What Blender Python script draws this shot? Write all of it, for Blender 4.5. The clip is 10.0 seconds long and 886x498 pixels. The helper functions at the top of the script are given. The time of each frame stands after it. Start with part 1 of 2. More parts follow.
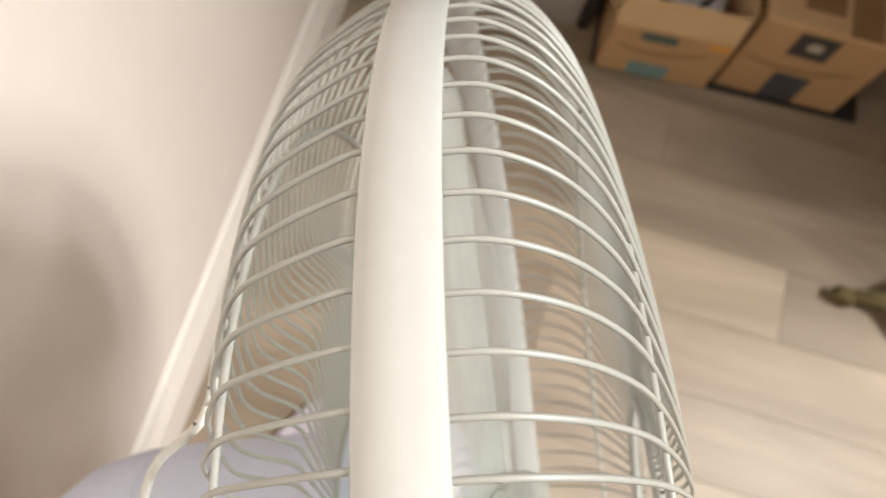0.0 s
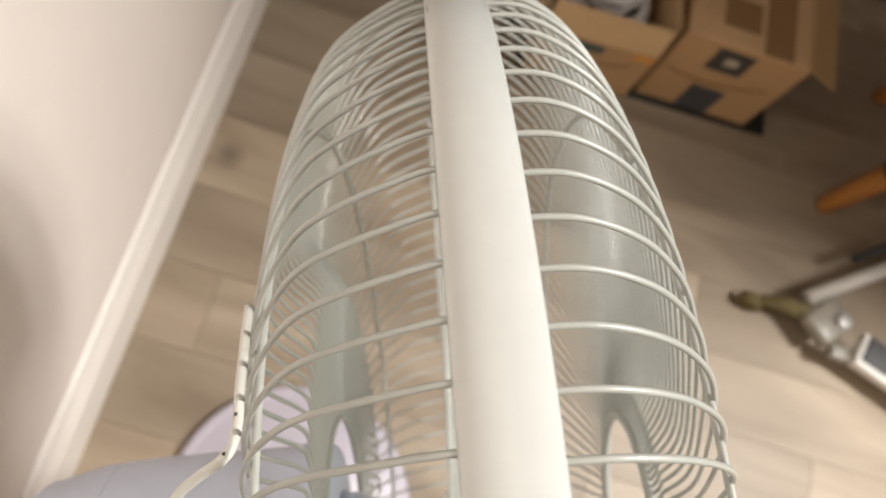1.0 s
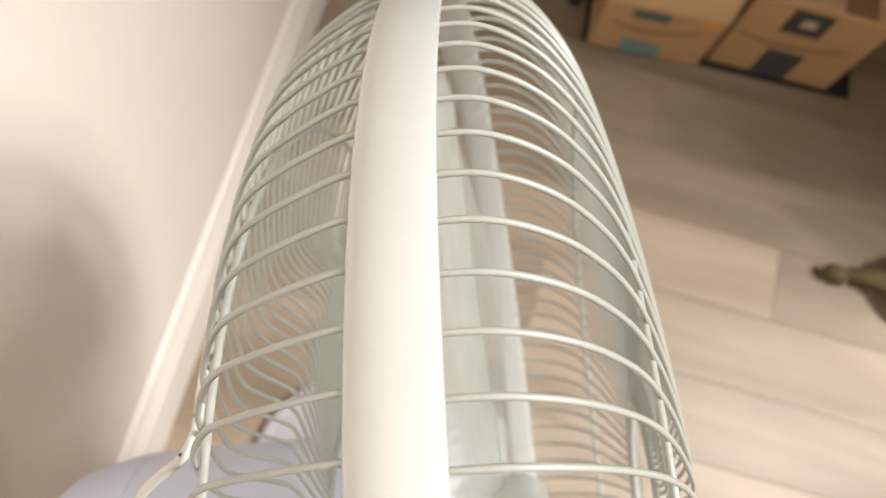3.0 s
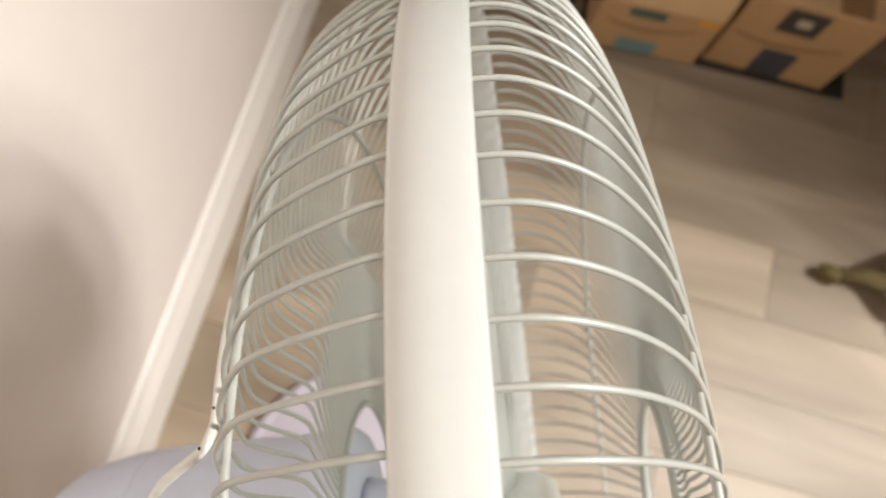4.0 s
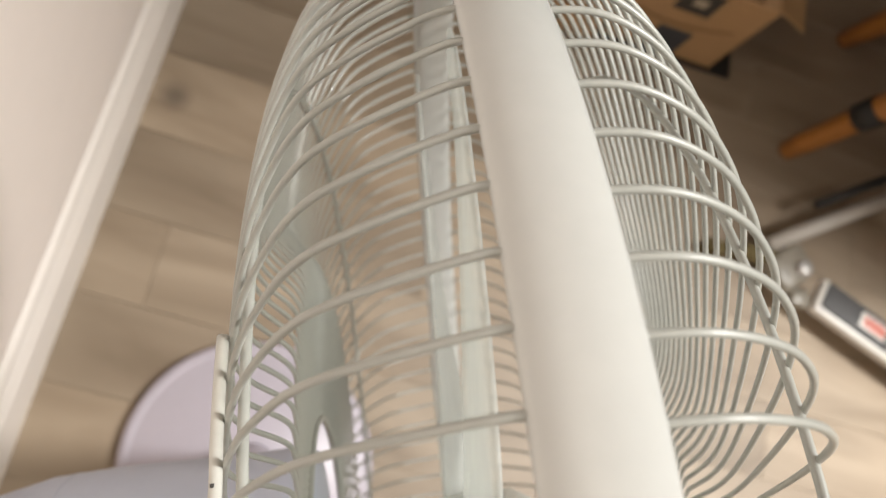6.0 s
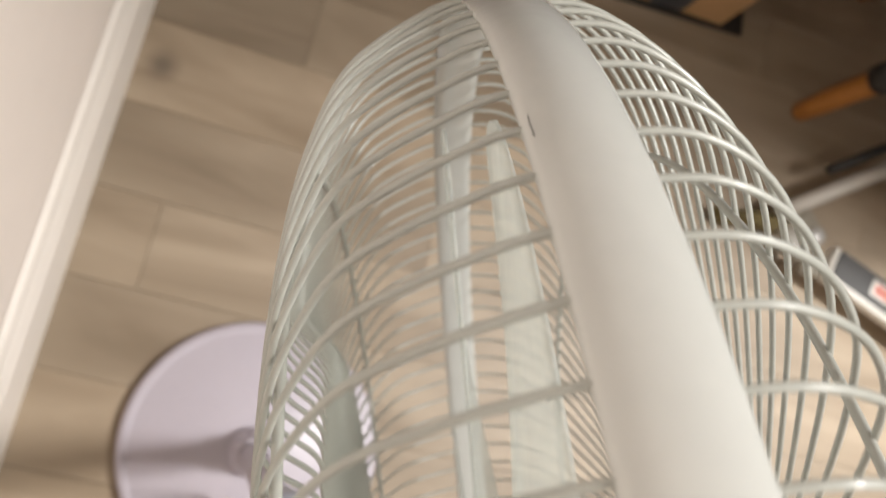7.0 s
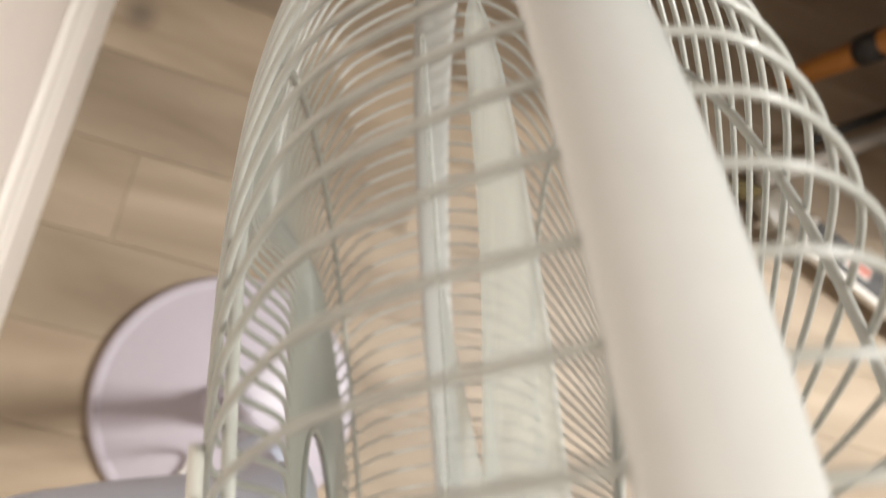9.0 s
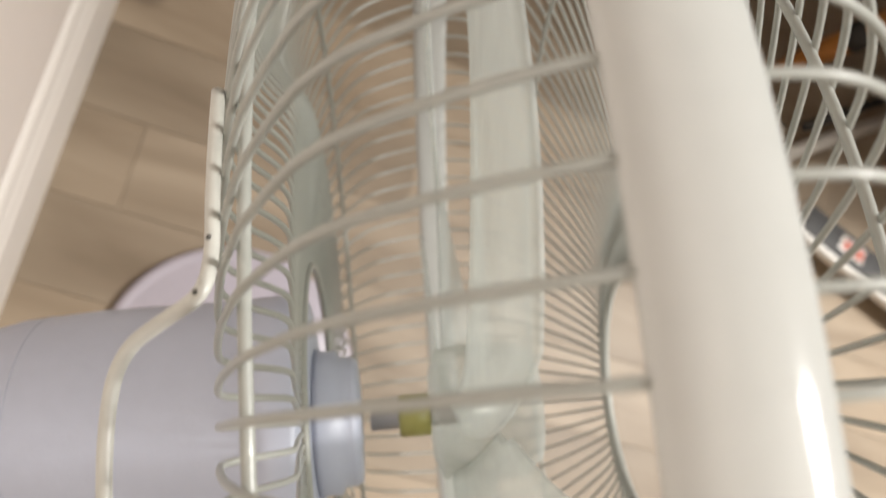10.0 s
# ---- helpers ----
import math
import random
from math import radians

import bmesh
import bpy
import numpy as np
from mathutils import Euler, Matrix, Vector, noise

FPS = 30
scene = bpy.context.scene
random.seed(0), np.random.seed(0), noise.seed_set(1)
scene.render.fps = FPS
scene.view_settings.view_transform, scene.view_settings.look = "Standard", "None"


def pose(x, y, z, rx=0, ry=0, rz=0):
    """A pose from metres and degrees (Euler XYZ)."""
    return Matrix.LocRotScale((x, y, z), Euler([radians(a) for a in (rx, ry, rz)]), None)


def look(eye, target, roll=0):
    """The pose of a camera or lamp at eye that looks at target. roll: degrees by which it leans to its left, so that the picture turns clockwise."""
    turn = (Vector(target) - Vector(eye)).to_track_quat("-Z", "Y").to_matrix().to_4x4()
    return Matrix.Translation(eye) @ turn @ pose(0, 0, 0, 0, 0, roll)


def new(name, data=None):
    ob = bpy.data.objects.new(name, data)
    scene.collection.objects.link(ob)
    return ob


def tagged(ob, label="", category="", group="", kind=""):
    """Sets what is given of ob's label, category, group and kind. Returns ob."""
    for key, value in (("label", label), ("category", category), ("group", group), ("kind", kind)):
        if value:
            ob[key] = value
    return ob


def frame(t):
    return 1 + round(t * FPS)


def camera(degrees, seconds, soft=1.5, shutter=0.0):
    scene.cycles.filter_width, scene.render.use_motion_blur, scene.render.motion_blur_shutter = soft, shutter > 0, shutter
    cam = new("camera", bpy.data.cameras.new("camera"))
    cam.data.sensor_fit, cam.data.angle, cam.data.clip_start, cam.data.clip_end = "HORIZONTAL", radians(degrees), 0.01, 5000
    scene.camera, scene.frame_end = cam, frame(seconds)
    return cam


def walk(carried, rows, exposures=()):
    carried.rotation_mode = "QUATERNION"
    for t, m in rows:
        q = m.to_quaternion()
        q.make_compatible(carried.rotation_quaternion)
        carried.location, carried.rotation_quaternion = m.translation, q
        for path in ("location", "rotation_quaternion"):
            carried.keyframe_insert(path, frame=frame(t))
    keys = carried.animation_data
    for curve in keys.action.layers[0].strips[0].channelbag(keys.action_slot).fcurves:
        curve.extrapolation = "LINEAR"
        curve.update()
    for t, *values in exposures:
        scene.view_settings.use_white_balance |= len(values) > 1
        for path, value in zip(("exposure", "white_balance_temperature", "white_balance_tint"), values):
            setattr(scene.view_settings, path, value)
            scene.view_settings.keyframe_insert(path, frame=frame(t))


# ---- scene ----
FOV = 58.59
cam = camera(FOV, 10.0, soft=1.25, shutter=0.35)
cam.data.dof.use_dof = True
cam.data.dof.focus_distance = 0.155
cam.data.dof.aperture_fstop = 18.0
PATH = [
    (0, pose(-0.0571, 0.0180, 1.1415, 17.24, -5.26, -3.64)),
    (0.5, pose(-0.0697, 0.0223, 1.1388, 17.44, -8.02, -4.19)),
    (1, pose(-0.0896, 0.0283, 1.1298, 17.02, -12.36, -4.46)),
    (1.5, pose(-0.1063, 0.0316, 1.1194, 16.57, -15.77, -4.57)),
    (2, pose(-0.0929, 0.0328, 1.1270, 16.18, -13.62, -4.68)),
    (2.5, pose(-0.0684, 0.0328, 1.1331, 15.91, -8.05, -4.65)),
    (2.7, pose(-0.0569, 0.0321, 1.1356, 15.53, -6.35, -4.43)),
    (3.8, pose(-0.0563, 0.0279, 1.1309, 15.74, -5.23, -4.55)),
    (4, pose(-0.0652, 0.0302, 1.1278, 15.48, -6.57, -4.31)),
    (4.5, pose(-0.0840, 0.0396, 1.1123, 14.96, -10.87, -4.68)),
    (5, pose(-0.0959, 0.0498, 1.0971, 14.08, -14.49, -5.30)),
    (5.2, pose(-0.0961, 0.0509, 1.0951, 13.95, -14.98, -5.34)),
    (6.3, pose(-0.0941, 0.0635, 1.0885, 11.87, -15.79, -6.05)),
    (6.5, pose(-0.0957, 0.0726, 1.0843, 11.10, -15.68, -6.39)),
    (7, pose(-0.0940, 0.1127, 1.0624, 8.43, -16.11, -6.16)),
    (7.5, pose(-0.0885, 0.1331, 1.0534, 6.73, -16.59, -5.79)),
    (8, pose(-0.0862, 0.1428, 1.0416, 5.27, -17.02, -5.60)),
    (8.5, pose(-0.0860, 0.1399, 1.0424, 4.79, -17.39, -5.32)),
    (8.8, pose(-0.0870, 0.1164, 1.0475, 5.34, -17.49, -4.71)),
    (9, pose(-0.0922, 0.0899, 1.0559, 6.43, -17.63, -5.06)),
    (9.5, pose(-0.0969, 0.0565, 1.0598, 7.55, -18.20, -3.79)),
    (10, pose(-0.0988, 0.0272, 1.0690, 7.67, -17.58, -4.60)),
]
walk(cam, PATH, [(0, 0.0), (0.5, -0.06), (1.5, 0.0), (2.5, 0.10), (4.0, 0.02), (4.5, -0.13), (6.5, -0.16), (7.5, -0.02), (8.5, 0.0), (9.0, -0.05), (10.0, -0.28)])

# ---- world, lights ----
world = bpy.data.worlds.new("room_air")
scene.world = world
world.use_nodes = True
world.node_tree.nodes["Background"].inputs[0].default_value = (1.0, 0.9, 0.8, 1)
world.node_tree.nodes["Background"].inputs[1].default_value = 0.03


def lamp(name, where, target, power, size, colour):
    data = bpy.data.lights.new(name, "AREA")
    data.shape, data.size, data.energy, data.color = "DISK", size, power, colour
    ob = new(name, data)
    ob.matrix_world = look(where, target)
    return ob


for lamp_x, lamp_y in ((1.68, 0.07), (1.76, -0.20)):
    lamp("ceiling_lamp_light", (lamp_x, lamp_y, 2.58), (0.20, 0.05, 0.5), 78, 0.42, (1.0, 0.98, 0.945))


# ---- materials ----
def mat(name, colour, rough=0.5, var=0.06, scale=20.0, bump=0.0, bump_scale=200.0, metal=0.0, coat=0.0, rand=0.0, spec=0.5):
    """A painted, moulded or woven surface: two scales of tone, fine relief, optional change from piece to piece."""
    m = bpy.data.materials.new(name)
    m.use_nodes = True
    nt = m.node_tree
    b = nt.nodes["Principled BSDF"]
    b.inputs["Roughness"].default_value = rough
    b.inputs["Metallic"].default_value = metal
    b.inputs["Coat Weight"].default_value = coat
    b.inputs["Specular IOR Level"].default_value = spec
    tc = nt.nodes.new("ShaderNodeTexCoord")
    n1, n2 = nt.nodes.new("ShaderNodeTexNoise"), nt.nodes.new("ShaderNodeTexNoise")
    n1.inputs["Scale"].default_value, n2.inputs["Scale"].default_value = scale, scale * 9
    n1.inputs["Detail"].default_value = 4
    for n in (n1, n2):
        nt.links.new(tc.outputs["Object"], n.inputs["Vector"])
    mix = nt.nodes.new("ShaderNodeMath")
    mix.operation = "ADD"
    nt.links.new(n1.outputs[0], mix.inputs[0])
    nt.links.new(n2.outputs[0], mix.inputs[1])
    mr = nt.nodes.new("ShaderNodeMapRange")
    mr.inputs[1].default_value, mr.inputs[2].default_value = 0.6, 1.4
    mr.inputs[3].default_value, mr.inputs[4].default_value = 1 - var, 1 + var
    nt.links.new(mix.outputs[0], mr.inputs[0])
    hsv = nt.nodes.new("ShaderNodeHueSaturation")
    hsv.inputs["Color"].default_value = (*colour, 1)
    if rand:
        oi = nt.nodes.new("ShaderNodeObjectInfo")
        r2 = nt.nodes.new("ShaderNodeMapRange")
        r2.inputs[3].default_value, r2.inputs[4].default_value = 1 - rand, 1 + rand
        nt.links.new(oi.outputs["Random"], r2.inputs[0])
        mul = nt.nodes.new("ShaderNodeMath")
        mul.operation = "MULTIPLY"
        nt.links.new(mr.outputs[0], mul.inputs[0])
        nt.links.new(r2.outputs[0], mul.inputs[1])
        nt.links.new(mul.outputs[0], hsv.inputs["Value"])
    else:
        nt.links.new(mr.outputs[0], hsv.inputs["Value"])
    nt.links.new(hsv.outputs[0], b.inputs["Base Color"])
    if bump:
        nb = nt.nodes.new("ShaderNodeTexNoise")
        nb.inputs["Scale"].default_value = bump_scale
        nb.inputs["Detail"].default_value = 3
        nt.links.new(tc.outputs["Object"], nb.inputs["Vector"])
        bp = nt.nodes.new("ShaderNodeBump")
        bp.inputs["Strength"].default_value = bump
        bp.inputs["Distance"].default_value = 0.001
        nt.links.new(nb.outputs[0], bp.inputs["Height"])
        nt.links.new(bp.outputs[0], b.inputs["Normal"])
    return m


# walls out of view, darkened to hold down the fill light
WALL_FAR = mat("dimmed_taupe_wall", (0.32, 0.285, 0.25), 0.85, 0.03, 3)
# unseen wall and partition made dark so little light bounces into the corner
WALL_NO_BOUNCE = mat("low_bounce_dark_brown", (0.11, 0.085, 0.065), 0.8, 0.05, 3)
WALL = mat("wall_paint", (0.80, 0.72, 0.66), 0.85, 0.02, 3, 0.25, 260)
TRIM = mat("trim_paint", (0.84, 0.78, 0.72), 0.45, 0.02, 8, 0.05, 90)
# ceiling white toned down to lessen bounce
CEIL = mat("ceiling_paint", (0.66, 0.635, 0.60), 0.9, 0.02, 3)
WIRE = mat("wire_enamel", (0.365, 0.368, 0.335), 0.36, 0.05, 60, 0.05, 500, coat=0.2)
BAND = mat("band_plastic", (0.505, 0.507, 0.483), 0.13, 0.025, 25, 0.04, 400, coat=0.3)
HANDLE = mat("handle_enamel", (0.56, 0.55, 0.505), 0.34, 0.05, 60, 0.05, 500, coat=0.2)
LILAC = mat("lilac_plastic", (0.485, 0.51, 0.61), 0.42, 0.03, 20, 0.06, 500)
BASE = mat("pale_lilac_plastic", (0.47, 0.43, 0.485), 0.40, 0.03, 15, 0.05, 400)
CARD = mat("cardboard", (0.46, 0.285, 0.14), 0.85, 0.08, 14, 0.2, 300)
CARD_DARK = mat("cardboard_print", (0.26, 0.145, 0.065), 0.8, 0.08, 14)
# cardboard brightened for the top flaps, making up for light the partition blocks
CARD_TOP_LIT = mat("cardboard_top_lit", (0.55, 0.355, 0.19), 0.85, 0.08, 14, 0.2, 300)
TEAL_DARK = mat("dark_teal_tape", (0.07, 0.11, 0.10), 0.4, 0.1, 40)
ORANGE = mat("orange_sticker", (0.65, 0.30, 0.05), 0.6, 0.06, 40)
DARKCLOTH = mat("dark_blue_cloth", (0.030, 0.030, 0.042), 0.9, 0.2, 30, 0.5, 400)
WOOD_DARK = mat("dark_worn_wood", (0.14, 0.055, 0.015), 0.5, 0.16, 20)
GREYC = mat("cloudy_grey_plastic", (0.24, 0.215, 0.175), 0.35, 0.16, 45)
CARD_IN = mat("cardboard_inside", (0.56, 0.38, 0.20), 0.85, 0.06, 14, 0.2, 300)
BLACK = mat("black_rubber", (0.02, 0.018, 0.016), 0.6, 0.1, 30)
PRINT = mat("dark_print", (0.05, 0.045, 0.04), 0.6, 0.15, 40)
TEAL = mat("teal_tape", (0.16, 0.26, 0.25), 0.4, 0.1, 40)
NAVY = mat("dark_tape", (0.055, 0.06, 0.07), 0.4, 0.1, 40)
PALE = mat("pale_print", (0.45, 0.38, 0.28), 0.7, 0.1, 40)
WOOD = mat("orange_wood", (0.35, 0.14, 0.03), 0.48, 0.16, 12, 0.1, 120)
GREYM = mat("grey_metal", (0.42, 0.40, 0.38), 0.4, 0.08, 20, metal=0.3)
WHITEM = mat("white_enamel", (0.72, 0.69, 0.64), 0.4, 0.04, 20)
TUBE = mat("dull_grey_enamel", (0.50, 0.47, 0.42), 0.5, 0.08, 30)
PANEL = mat("dark_grey_plastic", (0.062, 0.060, 0.060), 0.6, 0.08, 20)
RED = mat("red_sticker", (0.55, 0.19, 0.15), 0.5, 0.06, 30)
CABLE = mat("white_cable", (0.70, 0.68, 0.66), 0.45, 0.06, 30)
UNDER = mat("brown_underlay", (0.10, 0.070, 0.045), 0.9, 0.1, 20)
OLIVE = mat("olive_cloth", (0.13, 0.10, 0.04), 0.95, 0.3, 60, 0.6, 300)
BRASS = mat("olive_knob", (0.35, 0.33, 0.10), 0.4, 0.05, 40)


def plank_material():
    m = bpy.data.materials.new("oak_plank")
    m.use_nodes = True
    nt = m.node_tree
    b = nt.nodes["Principled BSDF"]
    b.inputs["Roughness"].default_value = 0.5
    tc, oi = nt.nodes.new("ShaderNodeTexCoord"), nt.nodes.new("ShaderNodeObjectInfo")
    off = nt.nodes.new("ShaderNodeVectorMath")
    off.operation = "MULTIPLY_ADD"
    off.inputs[1].default_value = (1, 1, 1)
    comb = nt.nodes.new("ShaderNodeCombineXYZ")
    k = nt.nodes.new("ShaderNodeMath")
    k.operation = "MULTIPLY"
    k.inputs[1].default_value = 37.0
    nt.links.new(oi.outputs["Random"], k.inputs[0])
    for i in range(3):
        nt.links.new(k.outputs[0], comb.inputs[i])
    nt.links.new(tc.outputs["Object"], off.inputs[0])
    nt.links.new(comb.outputs[0], off.inputs[2])
    st = nt.nodes.new("ShaderNodeMapping")
    st.inputs["Scale"].default_value = (1.5, 6.5, 6.5)
    nt.links.new(off.outputs[0], st.inputs["Vector"])
    grain = nt.nodes.new("ShaderNodeTexNoise")
    grain.inputs["Scale"].default_value, grain.inputs["Detail"].default_value = 1.6, 6
    grain.inputs["Distortion"].default_value = 0.8
    nt.links.new(st.outputs[0], grain.inputs["Vector"])
    ramp = nt.nodes.new("ShaderNodeValToRGB")
    e = ramp.color_ramp.elements
    e[0].position, e[0].color = 0.25, (0.212, 0.156, 0.102, 1)
    e[1].position, e[1].color = 0.78, (0.422, 0.336, 0.244, 1)
    nt.links.new(grain.outputs[0], ramp.inputs[0])
    hsv = nt.nodes.new("ShaderNodeHueSaturation")
    mr = nt.nodes.new("ShaderNodeMapRange")
    mr.inputs[3].default_value, mr.inputs[4].default_value = 0.80, 1.20
    nt.links.new(oi.outputs["Random"], mr.inputs[0])
    nt.links.new(mr.outputs[0], hsv.inputs["Value"])
    nt.links.new(ramp.outputs[0], hsv.inputs["Color"])
    # one dark knot in a board near the wall
    geo = nt.nodes.new("ShaderNodeNewGeometry")
    far = nt.nodes.new("ShaderNodeVectorMath")
    far.operation = "DISTANCE"
    far.inputs[1].default_value = (-0.131, 0.513, 0.0)
    nt.links.new(geo.outputs["Position"], far.inputs[0])
    knot = nt.nodes.new("ShaderNodeMapRange")
    knot.inputs[1].default_value, knot.inputs[2].default_value = 0.006, 0.028
    knot.inputs[3].default_value, knot.inputs[4].default_value = 0.70, 0.0
    nt.links.new(far.outputs["Value"], knot.inputs[0])
    dark = nt.nodes.new("ShaderNodeMix")
    dark.data_type = "RGBA"
    dark.inputs[7].default_value = (0.10, 0.075, 0.055, 1)
    nt.links.new(knot.outputs[0], dark.inputs[0])
    nt.links.new(hsv.outputs[0], dark.inputs[6])
    nt.links.new(dark.outputs[2], b.inputs["Base Color"])
    bp = nt.nodes.new("ShaderNodeBump")
    bp.inputs["Strength"].default_value, bp.inputs["Distance"].default_value = 0.15, 0.001
    nt.links.new(grain.outputs[0], bp.inputs["Height"])
    nt.links.new(bp.outputs[0], b.inputs["Normal"])
    return m


OAK = plank_material()


def blade_material():
    """Milky, faintly green clear plastic."""
    m = bpy.data.materials.new("milky_clear_plastic")
    m.use_nodes = True
    nt = m.node_tree
    out = nt.nodes["Material Output"]
    b = nt.nodes["Principled BSDF"]
    b.inputs["Base Color"].default_value = (0.70, 0.725, 0.71, 1)
    b.inputs["Roughness"].default_value = 0.40
    tr = nt.nodes.new("ShaderNodeBsdfTransparent")
    tr.inputs[0].default_value = (0.94, 0.95, 0.93, 1)
    mix = nt.nodes.new("ShaderNodeMixShader")
    nz = nt.nodes.new("ShaderNodeTexNoise")
    nz.inputs["Scale"].default_value = 9.0
    mr = nt.nodes.new("ShaderNodeMapRange")
    mr.inputs[3].default_value, mr.inputs[4].default_value = 0.33, 0.43
    nt.links.new(nz.outputs[0], mr.inputs[0])
    nt.links.new(mr.outputs[0], mix.inputs[0])
    nt.links.new(tr.outputs[0], mix.inputs[1])
    through_light = nt.nodes.new("ShaderNodeBsdfTranslucent")
    through_light.inputs[0].default_value = (0.76, 0.79, 0.76, 1)
    milk = nt.nodes.new("ShaderNodeMixShader")
    milk.inputs[0].default_value = 0.45
    nt.links.new(b.outputs[0], milk.inputs[1])
    nt.links.new(through_light.outputs[0], milk.inputs[2])
    nt.links.new(milk.outputs[0], mix.inputs[2])
    nt.links.new(mix.outputs[0], out.inputs["Surface"])
    return m


BLADE = blade_material()


# ---- building helpers ----
def link_mesh(name, bm, material, smooth=True):
    me = bpy.data.meshes.new(name)
    bmesh.ops.recalc_face_normals(bm, faces=bm.faces)
    bm.to_mesh(me)
    bm.free()
    me.materials.append(material)
    if smooth:
        me.polygons.foreach_set("use_smooth", [True] * len(me.polygons))
    return me


def part(name, bm, material, parent, label="", m=None, smooth=True):
    ob = new(name, link_mesh(name, bm, material, smooth))
    ob.parent = parent
    if m is not None:
        ob.matrix_local = m
    if label:
        ob["label"] = label
    return ob


def empty(name, m, label, category, group=""):
    ob = new(name)
    ob.empty_display_size = 0.05
    ob.matrix_world = m
    return tagged(ob, label, category, group)


def box(sx, sy, sz, centre=(0, 0, 0), bevel=0.0, segs=2):
    bm = bmesh.new()
    bmesh.ops.create_cube(bm, size=1)
    bmesh.ops.scale(bm, vec=(sx, sy, sz), verts=bm.verts)
    bmesh.ops.translate(bm, vec=centre, verts=bm.verts)
    if bevel:
        bmesh.ops.bevel(bm, geom=bm.edges[:], offset=bevel, segments=segs, affect="EDGES", profile=0.5)
    return bm


def lathe(profile, steps=64, axis="Z", closed=False):
    """Turns (along, radius) rows round the axis."""
    bm = bmesh.new()
    rings = []
    for a, r in profile:
        ring = []
        for i in range(steps):
            t = 2 * math.pi * i / steps
            c, s = r * math.cos(t), r * math.sin(t)
            ring.append(bm.verts.new((c, s, a) if axis == "Z" else (a, s, c)))
        rings.append(ring)
    pairs = list(zip(rings, rings[1:])) + ([(rings[-1], rings[0])] if closed else [])
    for p, q in pairs:
        for i in range(steps):
            j = (i + 1) % steps
            bm.faces.new((p[i], p[j], q[j], q[i]))
    if not closed:
        bm.faces.new(rings[0])
        bm.faces.new(rings[-1])
    return bm


def smooth_path(points, per=6):
    """Catmull-Rom through the points."""
    pts = [Vector(p) for p in points]
    pts = [pts[0] * 2 - pts[1]] + pts + [pts[-1] * 2 - pts[-2]]
    out = []
    for i in range(1, len(pts) - 2):
        a, b, c, d = pts[i - 1:i + 3]
        for k in range(per):
            u = k / per
            out.append(0.5 * (2 * b + (c - a) * u + (2 * a - 5 * b + 4 * c - d) * u * u + (3 * b - a - 3 * c + d) * u ** 3))
    out.append(pts[-2])
    return out


def tube(points, radius, sides=8, closed=False, bm=None):
    bm = bm or bmesh.new()
    pts = [Vector(p) for p in points]
    n = len(pts)
    rings = []
    up = None
    for i, p in enumerate(pts):
        a = pts[(i - 1) % n] if closed or i else p
        b = pts[(i + 1) % n] if closed or i < n - 1 else p
        t = (b - a).normalized()
        if up is None:
            up = t.orthogonal().normalized()
        up = (up - t * up.dot(t)).normalized()
        side = t.cross(up)
        r = radius(i / (n - 1)) if callable(radius) else radius
        rings.append([bm.verts.new(p + r * (math.cos(2 * math.pi * k / sides) * up + math.sin(2 * math.pi * k / sides) * side)) for k in range(sides)])
    for p, q in list(zip(rings, rings[1:])) + ([(rings[-1], rings[0])] if closed else []):
        for k in range(sides):
            j = (k + 1) % sides
            bm.faces.new((p[k], p[j], q[j], q[k]))
    if not closed:
        bm.faces.new(rings[0])
        bm.faces.new(rings[-1])
    return bm


def circle(x, r, steps=160):
    return [(x, r * math.sin(2 * math.pi * i / steps), r * math.cos(2 * math.pi * i / steps)) for i in range(steps)]


# ---- the room ----
WALL_SLOPE, WALL_FOOT = 0.3562, -0.3483
WALL_TURN = math.degrees(math.atan2(-WALL_SLOPE, 1))
# room frame: u runs out from the wall, v along it
ROOM = pose(WALL_FOOT, 0, 0, 0, 0, WALL_TURN)


def setting(name, bm, material, label, category, m=ROOM, smooth=False):
    ob = new(name, link_mesh(name, bm, material, smooth))
    ob.matrix_world = m
    return tagged(ob, label, category, kind="structure")


setting("floor", box(4.4, 4.22, 0.10, (2.1, -0.19, -0.0635)), UNDER, "brown underlay beneath pale oak laminate planks", "floor")
floor = bpy.data.objects["floor"]
setting("wall_west", box(0.12, 4.22, 3.0, (-0.074, -0.19, 1.39)), WALL, "pale pinkish-cream painted plaster wall", "wall")
setting("wall_east", box(0.12, 4.22, 3.0, (4.2, -0.19, 1.39)), WALL_FAR, "unseen closing wall, taupe to hold down fill light", "wall")
setting("wall_north", box(4.154, 0.12, 2.89, (2.063, 1.86, 1.4445)), WALL_NO_BOUNCE, "unseen closing wall, dark brown to cut bounced light", "wall")
setting("wall_south", box(4.154, 0.12, 3.0, (2.063, -2.24, 1.39)), WALL_FAR, "unseen closing wall, taupe to hold down fill light", "wall")
# added out of view: blocks the lamps to shade the floor by the cartons
setting("shade_partition", box(0.10, 1.28, 2.89, (0.05, 0.56, 1.4445)), WALL_NO_BOUNCE, "unseen dark brown panel added to shade the floor corner", "wall", pose(1.23, 0.158, 0, 0, 0, -8))
setting("ceiling", box(4.4, 4.22, 0.10, (2.1, -0.19, 2.945)), CEIL, "plain white painted ceiling", "ceiling")


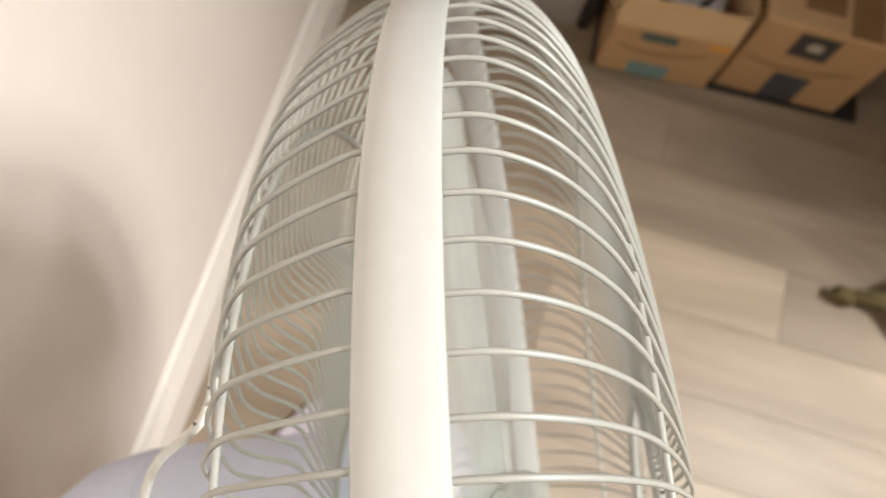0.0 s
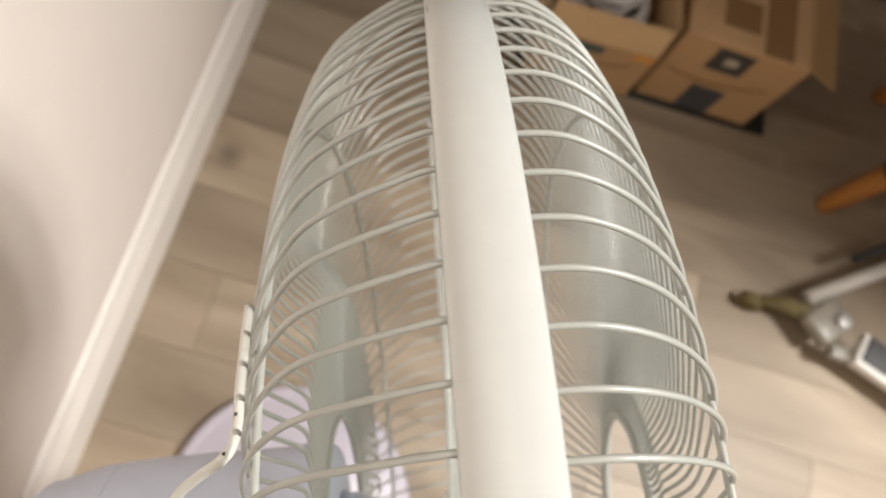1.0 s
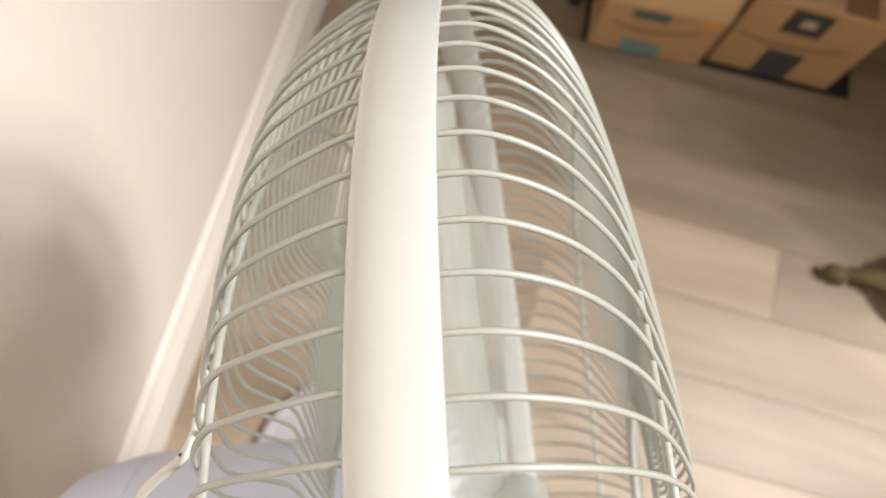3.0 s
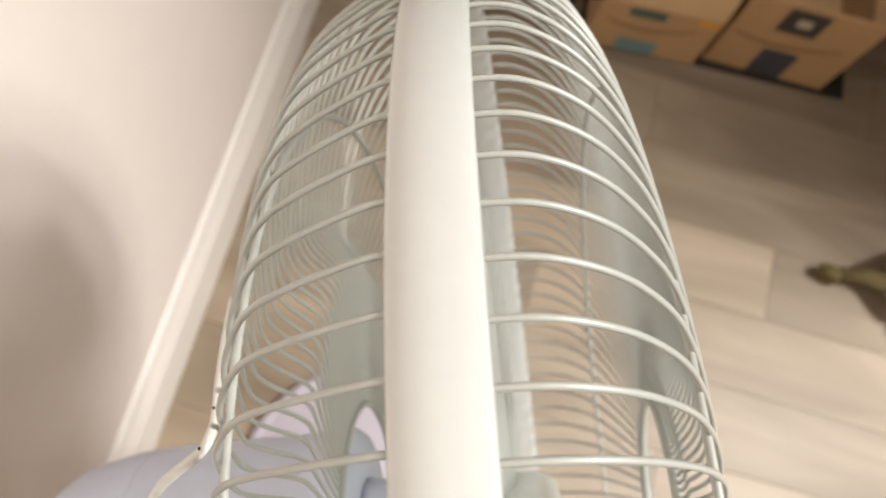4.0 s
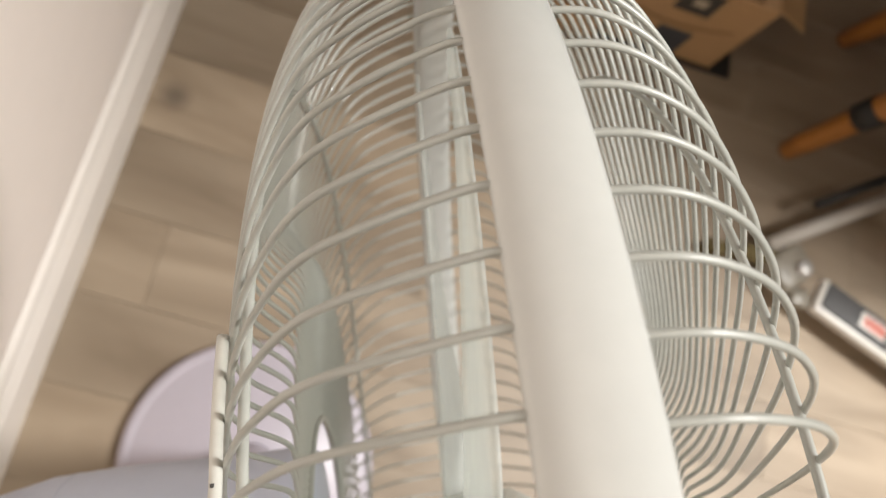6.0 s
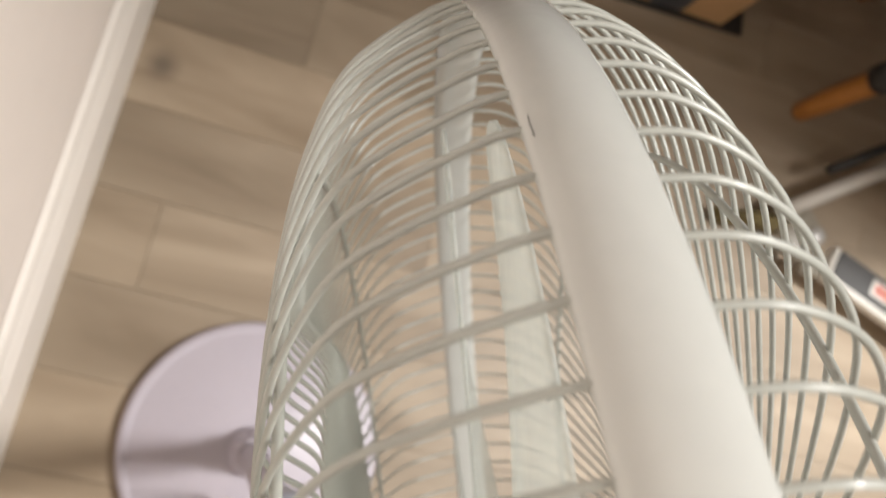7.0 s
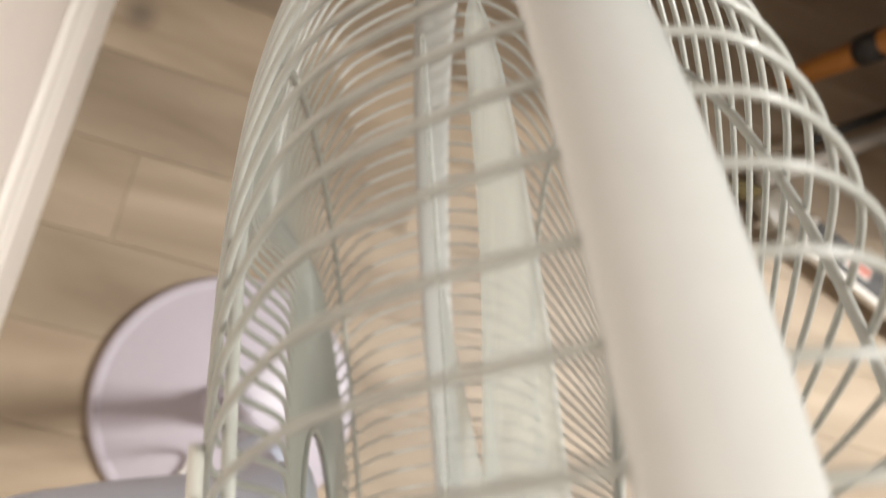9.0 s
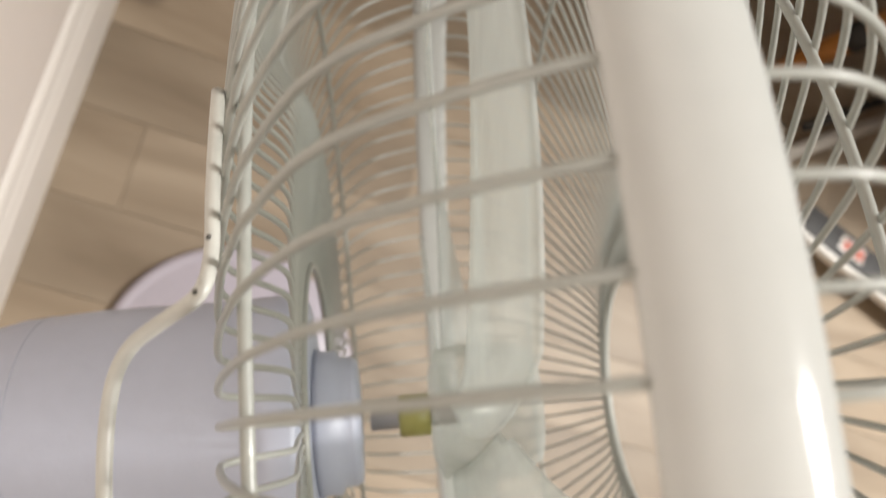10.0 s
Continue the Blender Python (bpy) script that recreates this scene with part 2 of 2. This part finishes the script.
def moulding():
    """Baseboard profile swept along the wall."""
    prof = [(-0.013, 0.0), (0.0, 0.0), (0.0, 0.095), (-0.003, 0.102), (-0.003, 0.112), (-0.006, 0.118), (-0.006, 0.134), (-0.010, 0.142), (-0.013, 0.144)]
    bm = bmesh.new()
    ends = [[bm.verts.new((u, v, z)) for u, z in prof] for v in (-2.17, 1.79)]
    n = len(prof)
    for i in range(n):
        j = (i + 1) % n
        bm.faces.new((ends[0][i], ends[0][j], ends[1][j], ends[1][i]))
    bm.faces.new(ends[0])
    bm.faces.new(ends[1])
    return bm


setting("baseboard", moulding(), TRIM, "cream painted moulded baseboard along the wall", "baseboard")

# ---- the fan ----
R = 0.215
HUB = Vector((0.0, 0.0, 0.7993))
AX, FY, FZ = Vector((0.970789, 0.0, 0.239933)), Vector((0.032281, 0.990908, -0.130610)), Vector((-0.237752, 0.134540, 0.961963))
HEAD = Matrix(((AX.x, FY.x, FZ.x, HUB.x), (AX.y, FY.y, FZ.y, HUB.y), (AX.z, FY.z, FZ.z, HUB.z), (0, 0, 0, 1)))
FOOT = Vector((-0.054, 0.003, 0.0))
RIBS = 120
STEP = 0.05241
WIRE_R = 0.0034 * R

fan = empty("pedestal_fan", Matrix.Translation(FOOT), "cream white pedestal fan with wire cage and milky clear blades", "fan")
LOCAL = Matrix.Translation(-FOOT) @ HEAD


def head(name, bm, material, label=""):
    return part(name, bm, material, fan, label, LOCAL)


def ring_point(x, r, deg):
    a = math.radians(deg)
    return Vector((x * R, r * R * math.sin(a), r * R * math.cos(a)))


# band that clips both halves of the cage together
BAND_TOP = [(x, 1.0222 - 7.0 * x ** 2 - 600 * x ** 4) for x in (0.0360, 0.0335, 0.0310, 0.0280, 0.0240, 0.0190, 0.0130, 0.0060)]
BAND_HALF = [(0.0240, 0.9985), (0.0290, 1.0000), (0.0360, 1.0012), (0.0388, 1.0030), (0.0398, 1.0060), (0.0385, 1.0090)] + BAND_TOP
BAND_PROFILE = [(-x, r) for x, r in BAND_HALF] + [(0.0, 1.0222)] + BAND_HALF[::-1] + [(0.0, 1.0005)]
head("band", lathe([(x * R, r * R) for x, r in BAND_PROFILE], 240, "X", closed=True), BAND, "glossy cream plastic band round the cage")

FRONT = [(0.018, 1.004), (0.058, 1.003), (0.088, 0.9955), (0.120, 0.977), (0.151, 0.949), (0.178, 0.911), (0.201, 0.866), (0.222, 0.803), (0.247, 0.700), (0.272, 0.570), (0.290, 0.460), (0.297, 0.390), (0.295, 0.340), (0.286, 0.305), (0.279, 0.285), (0.280, 0.255), (0.272, 0.220)]
REAR = [(-0.018, 1.003), (-0.040, 1.0055), (-0.062, 1.000), (-0.086, 0.990), (-0.110, 0.979), (-0.136, 0.965), (-0.164, 0.947), (-0.186, 0.925), (-0.205, 0.897), (-0.228, 0.855), (-0.246, 0.815), (-0.268, 0.750), (-0.284, 0.690), (-0.296, 0.635), (-0.299, 0.606), (-0.294, 0.585), (-0.282, 0.565), (-0.262, 0.540), (-0.252, 0.520), (-0.250, 0.495), (-0.256, 0.430), (-0.265, 0.340), (-0.270, 0.255)]


def rib_mesh(name, profile):
    return link_mesh(name, tube(smooth_path([(x * R, 0, r * R) for x, r in profile], 4), WIRE_R, 8), WIRE)


def grille(name, rings, profile, phase, label):
    bm = bmesh.new()
    for x, r, k in rings:
        tube(circle(x * R, r * R), WIRE_R * k, 8, closed=True, bm=bm)
    g = head(name, bm, WIRE, label)
    me = rib_mesh("rib", profile)
    for i in range(RIBS):
        ob = new("rib", me)
        ob.parent = g
        ob.matrix_local = Matrix.Rotation(-(i + phase) * STEP, 4, "X")
    return g


front = grille("front_grille", [(0.222, 0.786, 1.4), (0.270, 0.222, 2.8)], FRONT, 0.0, "domed front half of the cage, cream wire ribs")
rear = grille("rear_grille", [(-0.243, 0.797, 1.5), (-0.266, 0.258, 1.6)], REAR, 0.224, "stepped rear half of the cage, cream wire ribs")
# handle wire over the motor
hp = [ring_point(-0.274, 0.760, a) for a in (19, 15, 11, 7.5)] + [ring_point(-0.280, 0.770, 5.0), ring_point(-0.312, 0.752, 3.9), ring_point(-0.336, 0.742, 2.8), ring_point(-0.351, 0.734, 0.8), ring_point(-0.357, 0.731, -3), ring_point(-0.358, 0.730, -7.5)]
mirror = []
for q in reversed(hp[:-1]):
    a = math.degrees(math.atan2(q.y, q.z))
    r = math.hypot(q.y, q.z) / R
    mirror.append(ring_point(q.x / R, r, -15 - a))
head("handle", tube(smooth_path(hp + mirror, 5), WIRE_R * 1.75, 10), HANDLE, "thick cream wire handle welded to the rear ribs")

# scuffs on the band and chipped paint on the handle
for x, a, n, w in ((-0.0350, 33.0, 0.024, 0.0009), (-0.004, 52.0, 0.008, 0.0007)):
    pts = [ring_point(x + 0.0004 * math.sin(k * 1.7), 1.0192 - 0.9 * max(0, abs(x) - 0.030) * 0.35, a + math.degrees(n) * (k / 5 - 0.5)) for k in range(6)]
    part("scuff", tube(pts, w * R * 0.6, 5), PRINT, bpy.data.objects["band"], "dark scuff mark")
for a, x, r in ((4.9, -0.2815, 0.7745), (8.3, -0.2750, 0.7645)):
    c = ring_point(x, r, a)
    part("paint_chip", tube([c, c + Vector((0, 0.0007, 0.0001))], 0.00042, 7), PRINT, bpy.data.objects["handle"], "dark chipped paint spot")

# motor housing
motor = head("motor_housing", lathe([(x * R, r * R) for x, r in ((-0.272, 0.001), (-0.272, 0.15), (-0.280, 0.205), (-0.295, 0.216), (-0.33, 0.213), (-0.40, 0.210), (-0.60, 0.210), (-0.72, 0.203), (-0.82, 0.180), (-0.89, 0.135), (-0.93, 0.07), (-0.937, 0.001))], 96, "X"), LILAC, "rounded lilac-grey plastic motor housing")
part("front_boss", lathe([(x * R, r * R) for x, r in ((-0.271, 0.001), (-0.271, 0.120), (-0.262, 0.116), (-0.238, 0.116), (-0.232, 0.104), (-0.214, 0.104), (-0.204, 0.098), (-0.201, 0.001))], 48, "X"), LILAC, motor)
part("seam", lathe([(x * R, r * R) for x, r in ((-0.688, 0.2015), (-0.685, 0.2062), (-0.681, 0.2062), (-0.678, 0.2018))], 96, "X", closed=True), LILAC, motor, "raised seam round the housing")
part("shaft", lathe([(-0.187 * R, 0.0042), (0.05 * R, 0.0042)], 24, "X"), GREYM, motor, "dark steel shaft")
rotor = head("rotor_hub", lathe([(x * R, r * R) for x, r in ((-0.088, 0.001), (-0.088, 0.07), (-0.075, 0.105), (0.05, 0.11), (0.085, 0.09), (0.095, 0.001))], 48, "X"), BLADE, "milky clear rotor hub")
part("bushing", lathe([(x * R, r * R) for x, r in ((-0.141, 0.001), (-0.141, 0.030), (-0.136, 0.034), (-0.09, 0.034), (-0.09, 0.001))], 32, "X"), BRASS, rotor, "olive plastic bushing on the shaft")


def blade():
    """A broad, gently pitched and cupped fan blade with rounded corners, thin and clear."""
    bm = bmesh.new()
    nu, nv = 24, 20
    grid = []
    for side in (0, 1):
        g = []
        for i in range(nu + 1):
            u = i / nu
            half = math.radians(min(35.0, 22 + 60 * u)) - math.radians(3.0) * u
            row = []
            for j in range(nv + 1):
                v = 2 * j / nv - 1
                r = 0.10 + (0.775 - 0.05 * max(0, abs(v) - 0.62) ** 2 / 0.144) * u
                a = v * half + math.radians(6) * u * u
                pitch = 0.036 - 0.012 * u
                x = v * pitch - 0.026 - 0.010 * math.sin(math.pi * u) * (1 - v * v)
                row.append(bm.verts.new((x * R + (side - 0.5) * 0.0012, r * R * math.sin(a), r * R * math.cos(a))))
            g.append(row)
        grid.append(g)
    for side in (0, 1):
        for i in range(nu):
            for j in range(nv):
                g = grid[side]
                f = (g[i][j], g[i + 1][j], g[i + 1][j + 1], g[i][j + 1])
                bm.faces.new(f if side else f[::-1])
    edge = [(i, 0) for i in range(nu)] + [(nu, j) for j in range(nv)] + [(i, nv) for i in range(nu, 0, -1)] + [(0, j) for j in range(nv, 0, -1)]
    for k in range(len(edge)):
        a, b = edge[k], edge[(k + 1) % len(edge)]
        bm.faces.new((grid[0][a[0]][a[1]], grid[0][b[0]][b[1]], grid[1][b[0]][b[1]], grid[1][a[0]][a[1]]))
    return bm


blade_me = link_mesh("blade", blade(), BLADE)
BLADE_TURN = 26
for i in range(5):
    ob = new("blade", blade_me)
    ob.parent = rotor
    ob.matrix_local = Matrix.Rotation(-math.radians(BLADE_TURN + 72 * i), 4, "X")
    ob["label"] = "wide milky clear plastic blade"

# stand
part("base", lathe([(0.0, 0.001), (0.0, 0.158), (0.003, 0.1605), (0.010, 0.1612), (0.015, 0.1595), (0.0175, 0.155), (0.0185, 0.1485), (0.0178, 0.1475), (0.0192, 0.145), (0.028, 0.060), (0.034, 0.040), (0.034, 0.001)], 128), BASE, fan, "broad round pale lilac plastic base")
part("pole", lathe([(0.032, 0.001), (0.032, 0.0155), (0.48, 0.0155), (0.48, 0.0115), (0.705, 0.0115), (0.705, 0.001)], 32), BASE, fan, "pale telescopic tube")
part("collar", lathe([(0.032, 0.001), (0.032, 0.030), (0.046, 0.030), (0.075, 0.022), (0.095, 0.020), (0.095, 0.001)], 32), BASE, fan, "stepped collar at the foot of the tube")
part("height_clamp", lathe([(0.46, 0.001), (0.46, 0.019), (0.505, 0.021), (0.515, 0.018), (0.515, 0.001)], 32), LILAC, fan, "plastic height clamp")
part("neck", box(0.050, 0.044, 0.075, (-0.050, 0, 0.702), 0.012, 3), LILAC, fan, "lilac-grey plastic tilt joint")
cord = smooth_path([(-0.03, -0.02, 0.66), (-0.05, -0.05, 0.45), (-0.03, -0.045, 0.2), (-0.035, -0.05, 0.06), (-0.07, -0.085, 0.03), (-0.13, -0.13, 0.012), (-0.20, -0.25, 0.004), (-0.24, -0.5, 0.004)], 8)
part("cord", tube(cord, 0.0032, 8), WHITEM, fan, "pale power cord")

# ---- things on the floor ----
def decal(name, s0, s1, z0, z1, material, parent, label=""):
    return part(name, box(s1 - s0, 0.0006, z1 - z0, ((s0 + s1) / 2, -0.0009, (z0 + z1) / 2)), material, parent, label, smooth=False)


def arc_print(parent, s0, s1, z, dip):
    """A plain printed curve on the front of a carton."""
    n = 14
    bm = bmesh.new()
    rows = []
    for i in range(n + 1):
        u = i / n
        zz = z - dip * 4 * u * (1 - u) + 0.012 * u
        h = 0.0022 + 0.004 * u * (1 - u)
        rows.append([bm.verts.new((s0 + (s1 - s0) * u, y, zz + k)) for y, k in ((-0.0003, -h), (-0.0003, h), (-0.0010, h), (-0.0010, -h))])
    for p, q in zip(rows, rows[1:]):
        for k in range(4):
            bm.faces.new((p[k], p[(k + 1) % 4], q[(k + 1) % 4], q[k]))
    bm.faces.new(rows[0])
    bm.faces.new(rows[-1])
    return part("printed_curve", bm, CARD_DARK, parent, "darker printed curve", smooth=False)


def carton(name, origin, turn, sx, sy, sz, label):
    ob = empty(name, pose(*origin, 0, 0, turn), label, "box", "cartons")
    t = 0.004
    part("front_panel", box(sx, t, sz, (sx / 2, t / 2, sz / 2), 0.0012), CARD, ob, smooth=False)
    part("back_panel", box(sx, t, sz, (sx / 2, sy - t / 2, sz / 2), 0.0012), CARD, ob, smooth=False)
    part("side_panel", box(t, sy - 2 * t, sz, (t / 2, sy / 2, sz / 2), 0.0012), CARD, ob, smooth=False)
    part("side_panel", box(t, sy - 2 * t, sz, (sx - t / 2, sy / 2, sz / 2), 0.0012), CARD, ob, smooth=False)
    part("bottom_panel", box(sx - 2 * t, sy - 2 * t, t, (sx / 2, sy / 2, t / 2)), CARD, ob, smooth=False)
    return ob


MAT_Z = 0.006
box_a = carton("open_carton", (0.343, 0.674, MAT_Z), -14.1, 0.186, 0.24, 0.125, "open brown cardboard carton holding a white cable coil")
flap = pose(0, 0.002, 0.125, -9, 0, 0)
part("front_flap", box(0.190, 0.004, 0.060, (0.091, 0, 0.030), 0.001), CARD_IN, box_a, "lighter folded-up front flap", flap, smooth=False)
part("side_flap", box(0.004, 0.20, 0.060, (0, 0.12, 0.030), 0.001), CARD_IN, box_a, "lighter side flap", pose(0.184, 0, 0.125, 0, 6, 0), smooth=False)
part("side_flap", box(0.004, 0.20, 0.055, (0, 0.12, 0.0275), 0.001), CARD_IN, box_a, "lighter side flap", pose(0.002, 0, 0.125, 0, -38, 0), smooth=False)
decal("tape_patch", 0.049, 0.114, 0.002, 0.038, TEAL, box_a, "teal printed parcel tape")
decal("tape_patch", 0.044, 0.101, 0.099, 0.119, TEAL_DARK, box_a, "dark teal printed parcel tape")
arc_print(box_a, 0.018, 0.155, 0.078, 0.016)
decal("sticker", 0.150, 0.182, 0.108, 0.123, ORANGE, box_a, "small orange sticker")

box_b = carton("closed_carton", (0.544, 0.640, MAT_Z), -16.9, 0.206, 0.27, 0.185, "taped brown cardboard carton with dark printed labels")
part("top_flap", box(0.202, 0.132, 0.004, (0.103, 0.068, 0.187), 0.001), CARD_TOP_LIT, box_b, "cardboard top flap, colour lightened against shade", smooth=False)
part("top_flap", box(0.202, 0.132, 0.004, (0.103, 0.203, 0.187), 0.001), CARD_TOP_LIT, box_b, "cardboard top flap, colour lightened against shade", smooth=False)
decal("printed_label", 0.060, 0.122, 0.122, 0.178, PRINT, box_b, "dark square printed label")
decal("label_centre", 0.082, 0.104, 0.142, 0.160, PALE, box_b, "paler middle of the label").location.y = -0.0008
decal("tape_patch", 0.071, 0.130, 0.003, 0.073, NAVY, box_b, "dark glossy parcel tape")
arc_print(box_b, 0.012, 0.180, 0.096, 0.016)
part("top_print", box(0.062, 0.055, 0.0006, (0.085, 0.062, 0.1895)), CARD_DARK, box_b, "faint printed patch", smooth=False)
part("top_tape", box(0.05, 0.262, 0.0006, (0.150, 0.135, 0.1896)), CARD_DARK, box_b, "brown tape across the top", smooth=False)

part("side_flap", box(0.066, 0.190, 0.004, (0.033, 0.100, 0), 0.001), CARD, box_b, "side flap standing open", pose(0.207, 0.0, 0.186, 0, 24, 0), smooth=False)

floor_mat = new("floor_mat", link_mesh("floor_mat", box(0.46, 0.36, 0.0055, (0, 0, 0.003), 0.002), BLACK, False))
floor_mat.matrix_world = pose(0.607, 0.797, 0.0, 0, 0, -15.5)
tagged(floor_mat, "thin black rubber mat under the cartons", "mat")


def cable_coil():
    """Loose bundle of white cable loops lying in the open carton."""
    ob = empty("cable_coil", pose(0.452, 0.762, 0.012), "loose coil of white cable in an open carton", "cable")
    rnd = random.Random(5)
    for k in range(9):
        a0, rx, ry = rnd.uniform(0, 6.28), rnd.uniform(0.050, 0.072), rnd.uniform(0.052, 0.080)
        cx, cy, cz = rnd.uniform(-0.012, 0.012), rnd.uniform(-0.015, 0.015), 0.10 + 0.0075 * k
        tx, ty = rnd.uniform(-0.18, 0.18), rnd.uniform(-0.18, 0.18)
        pts = []
        for i in range(40):
            a = 2 * math.pi * i / 40
            x, y = rx * math.cos(a + a0), ry * math.sin(a + a0)
            pts.append((cx + x, cy + y, cz + tx * x + ty * y + 0.004 * math.sin(3 * a + k)))
        part("loop", tube(pts, 0.0048, 8, closed=True), CABLE, ob)
    part("packing", lathe([(0.0, 0.001), (0.0, 0.065), (0.085, 0.072), (0.092, 0.06), (0.095, 0.001)], 32), DARKCLOTH, ob, "dark cloth under the coil")
    return ob


cable_coil()


def bin_():
    ob = empty("storage_bin", pose(0.215, 0.775, 0, 0, 0, -14), "pale grey plastic storage bin with black side", "bin")
    part("body", box(0.13, 0.22, 0.11, (0.045, 0.11, 0.055), 0.010, 3), GREYM, ob)
    part("lid", box(0.125, 0.215, 0.012, (0.045, 0.11, 0.1155), 0.004), WHITEM, ob, "pale grey lid")
    part("strap", box(0.016, 0.21, 0.125, (0.1195, 0.105, 0.0625), 0.004), BLACK, ob, "black side strip")
    return ob


bin_()


def bag():
    ob = empty("backpack", pose(1.17, 0.98, 0, 0, 0, 25), "dark blue slumped fabric backpack", "bag")
    bm = box(0.30, 0.20, 0.22, (0, 0, 0.11), 0.05, 4)
    for v in bm.verts:
        n = noise.noise_vector(v.co * 9)
        v.co += Vector((n.x, n.y, n.z * (1 if v.co.z > 0.02 else 0))) * 0.014
        v.co.z = max(v.co.z, 0.0)
    part("body", bm, DARKCLOTH, ob)
    part("strap", tube(smooth_path([(-0.10, -0.10, 0.19), (-0.09, -0.14, 0.12), (-0.08, -0.13, 0.05), (-0.08, -0.115, 0.03)], 6), 0.010, 8), BLACK, ob, "black strap")
    part("tag", box(0.05, 0.004, 0.018, (0.03, -0.106, 0.10), 0.001), RED, ob, "small red tag")
    return ob


bag()


def stool():
    ob = empty("stool", pose(1.068, 0.452, 0), "orange-stained wooden stool with splayed round legs", "stool")
    part("seat", lathe([(0.43, 0.001), (0.43, 0.15), (0.44, 0.165), (0.455, 0.165), (0.465, 0.15), (0.465, 0.001)], 48), WOOD, ob)
    for k, a in enumerate((186, 96, 6, -84)):
        c, s = math.cos(math.radians(a)), math.sin(math.radians(a))
        leg = part("leg", tube([(d * c, d * s, z) for d, z in ((0.196, 0.0), (0.196, 0.004), (0.190, 0.05), (0.172, 0.2), (0.148, 0.32), (0.125, 0.432))], lambda u: 0.0135 + 0.0075 * min(1, u * 1.6), 16), WOOD, ob)
        part("foot_cap", lathe([(0.0, 0.001), (0.0, 0.0142), (0.007, 0.0145), (0.009, 0.0125), (0.009, 0.001)], 20), WOOD_DARK, leg, "darker worn foot", pose(0.196 * c, 0.196 * s, 0))
        part("leg_band", tube([(d * c, d * s, z) for d, z in ((0.178, 0.150), (0.176, 0.168), (0.173, 0.190))], 0.0235, 16), BLACK, leg, "black rubber band round the leg")
    return ob


stool()


def stand():
    """Low folded stand: a corner hub on a foot, a pale tube and a panel bar running away from it."""
    ob = empty("folding_stand", pose(0.80, 0.20, 0), "low pale grey folding stand with a dark panel bar", "stand")
    z = 0.050
    bar = pose(0.018, -0.050, z, 0, 0, -37)
    body = part("panel_bar", box(0.36, 0.060, 0.022, (0.18, 0.030, 0), 0.005, 3), WHITEM, ob, "white-edged bar", bar)
    part("panel_face", box(0.345, 0.046, 0.004, (0.180, 0.033, 0.0125), 0.0015), PANEL, body, "dark grey panel")
    part("sticker", box(0.052, 0.026, 0.0012, (0.105, 0.034, 0.0149), 0.0004), WHITEM, body, "white sticker edge")
    part("sticker_face", box(0.044, 0.018, 0.0012, (0.107, 0.034, 0.0157), 0.0003), RED, body, "red sticker")
    part("arm", tube([(-0.035, 0.058, z), (0.10, 0.095, z + 0.004), (0.36, 0.165, z + 0.010)], 0.0125, 16), TUBE, ob, "pale tube")
    part("grip", tube([(0.06, 0.118, z + 0.012), (0.34, 0.196, z + 0.020)], 0.0085, 12), BLACK, ob, "black rod beside the tube")
    hub = part("hub", box(0.075, 0.062, 0.030, (0, 0, 0), 0.010, 3), GREYC, ob, "worn grey plastic hub", pose(-0.005, 0.020, z - 0.004, 0, 0, 28))
    part("hinge_pin", lathe([(-0.02, 0.001), (-0.02, 0.013), (0.022, 0.013), (0.024, 0.010), (0.024, 0.001)], 24), GREYM, hub, "grey hinge pin", pose(0.012, -0.012, 0))
    part("clip", box(0.036, 0.030, 0.020, (0, 0, 0), 0.006, 2), GREYC, ob, "cloudy plastic clip", pose(0.005, -0.030, z - 0.006, 0, 0, -20))
    part("tongue", tube([(-0.03, 0.034, z - 0.008), (-0.07, 0.052, 0.035), (-0.115, 0.064, 0.022)], lambda u: 0.016 - 0.006 * u, 12), OLIVE, ob, "tapering dark olive tongue")
    part("caster", lathe([(-0.010, 0.001), (-0.010, 0.016), (-0.007, 0.019), (0.007, 0.019), (0.010, 0.016), (0.010, 0.001)], 28, "X"), OLIVE, ob, "dark olive foot wheel", pose(-0.118, 0.062, 0.019, 0, 0, 55))
    part("post", lathe([(0.0, 0.001), (0.0, 0.016), (0.006, 0.016), (0.010, 0.010), (z - 0.018, 0.010), (z - 0.018, 0.001)], 20), BLACK, ob, "black rubber foot", pose(0.0, 0.022, 0))
    part("post", lathe([(0.0, 0.001), (0.0, 0.014), (0.006, 0.014), (0.010, 0.009), (z - 0.010, 0.009), (z - 0.010, 0.001)], 20), BLACK, ob, "black rubber foot", pose(0.28, -0.225, 0))
    return ob


stand()

# ---- floor planks ----
PLANK_V = 0.262


def planks():
    """Laminate boards laid square to the wall, cut at both ends of the room."""
    wid, gap, length = 0.1180, 0.0006, 0.95
    for k in range(-21, 13):
        v = PLANK_V + (k + 0.5) * wid
        u = (0.085 + k * 0.377 * length) % length - length
        while u < 4.1:
            lo, hi = max(u, -0.012), min(u + length, 4.13)
            u += length
            if hi - lo < 0.04:
                continue
            me = cut.get(round(hi - lo, 3))
            if me is None:
                me = cut[round(hi - lo, 3)] = link_mesh("plank", box(hi - lo - gap, wid - gap, 0.0135, (0, 0, -0.00675), 0.0004, 1), OAK, False)
            ob = new("plank", me)
            ob.parent = floor
            ob.matrix_local = Matrix.Translation(((lo + hi) / 2, v, 0))


cut = {}
planks()
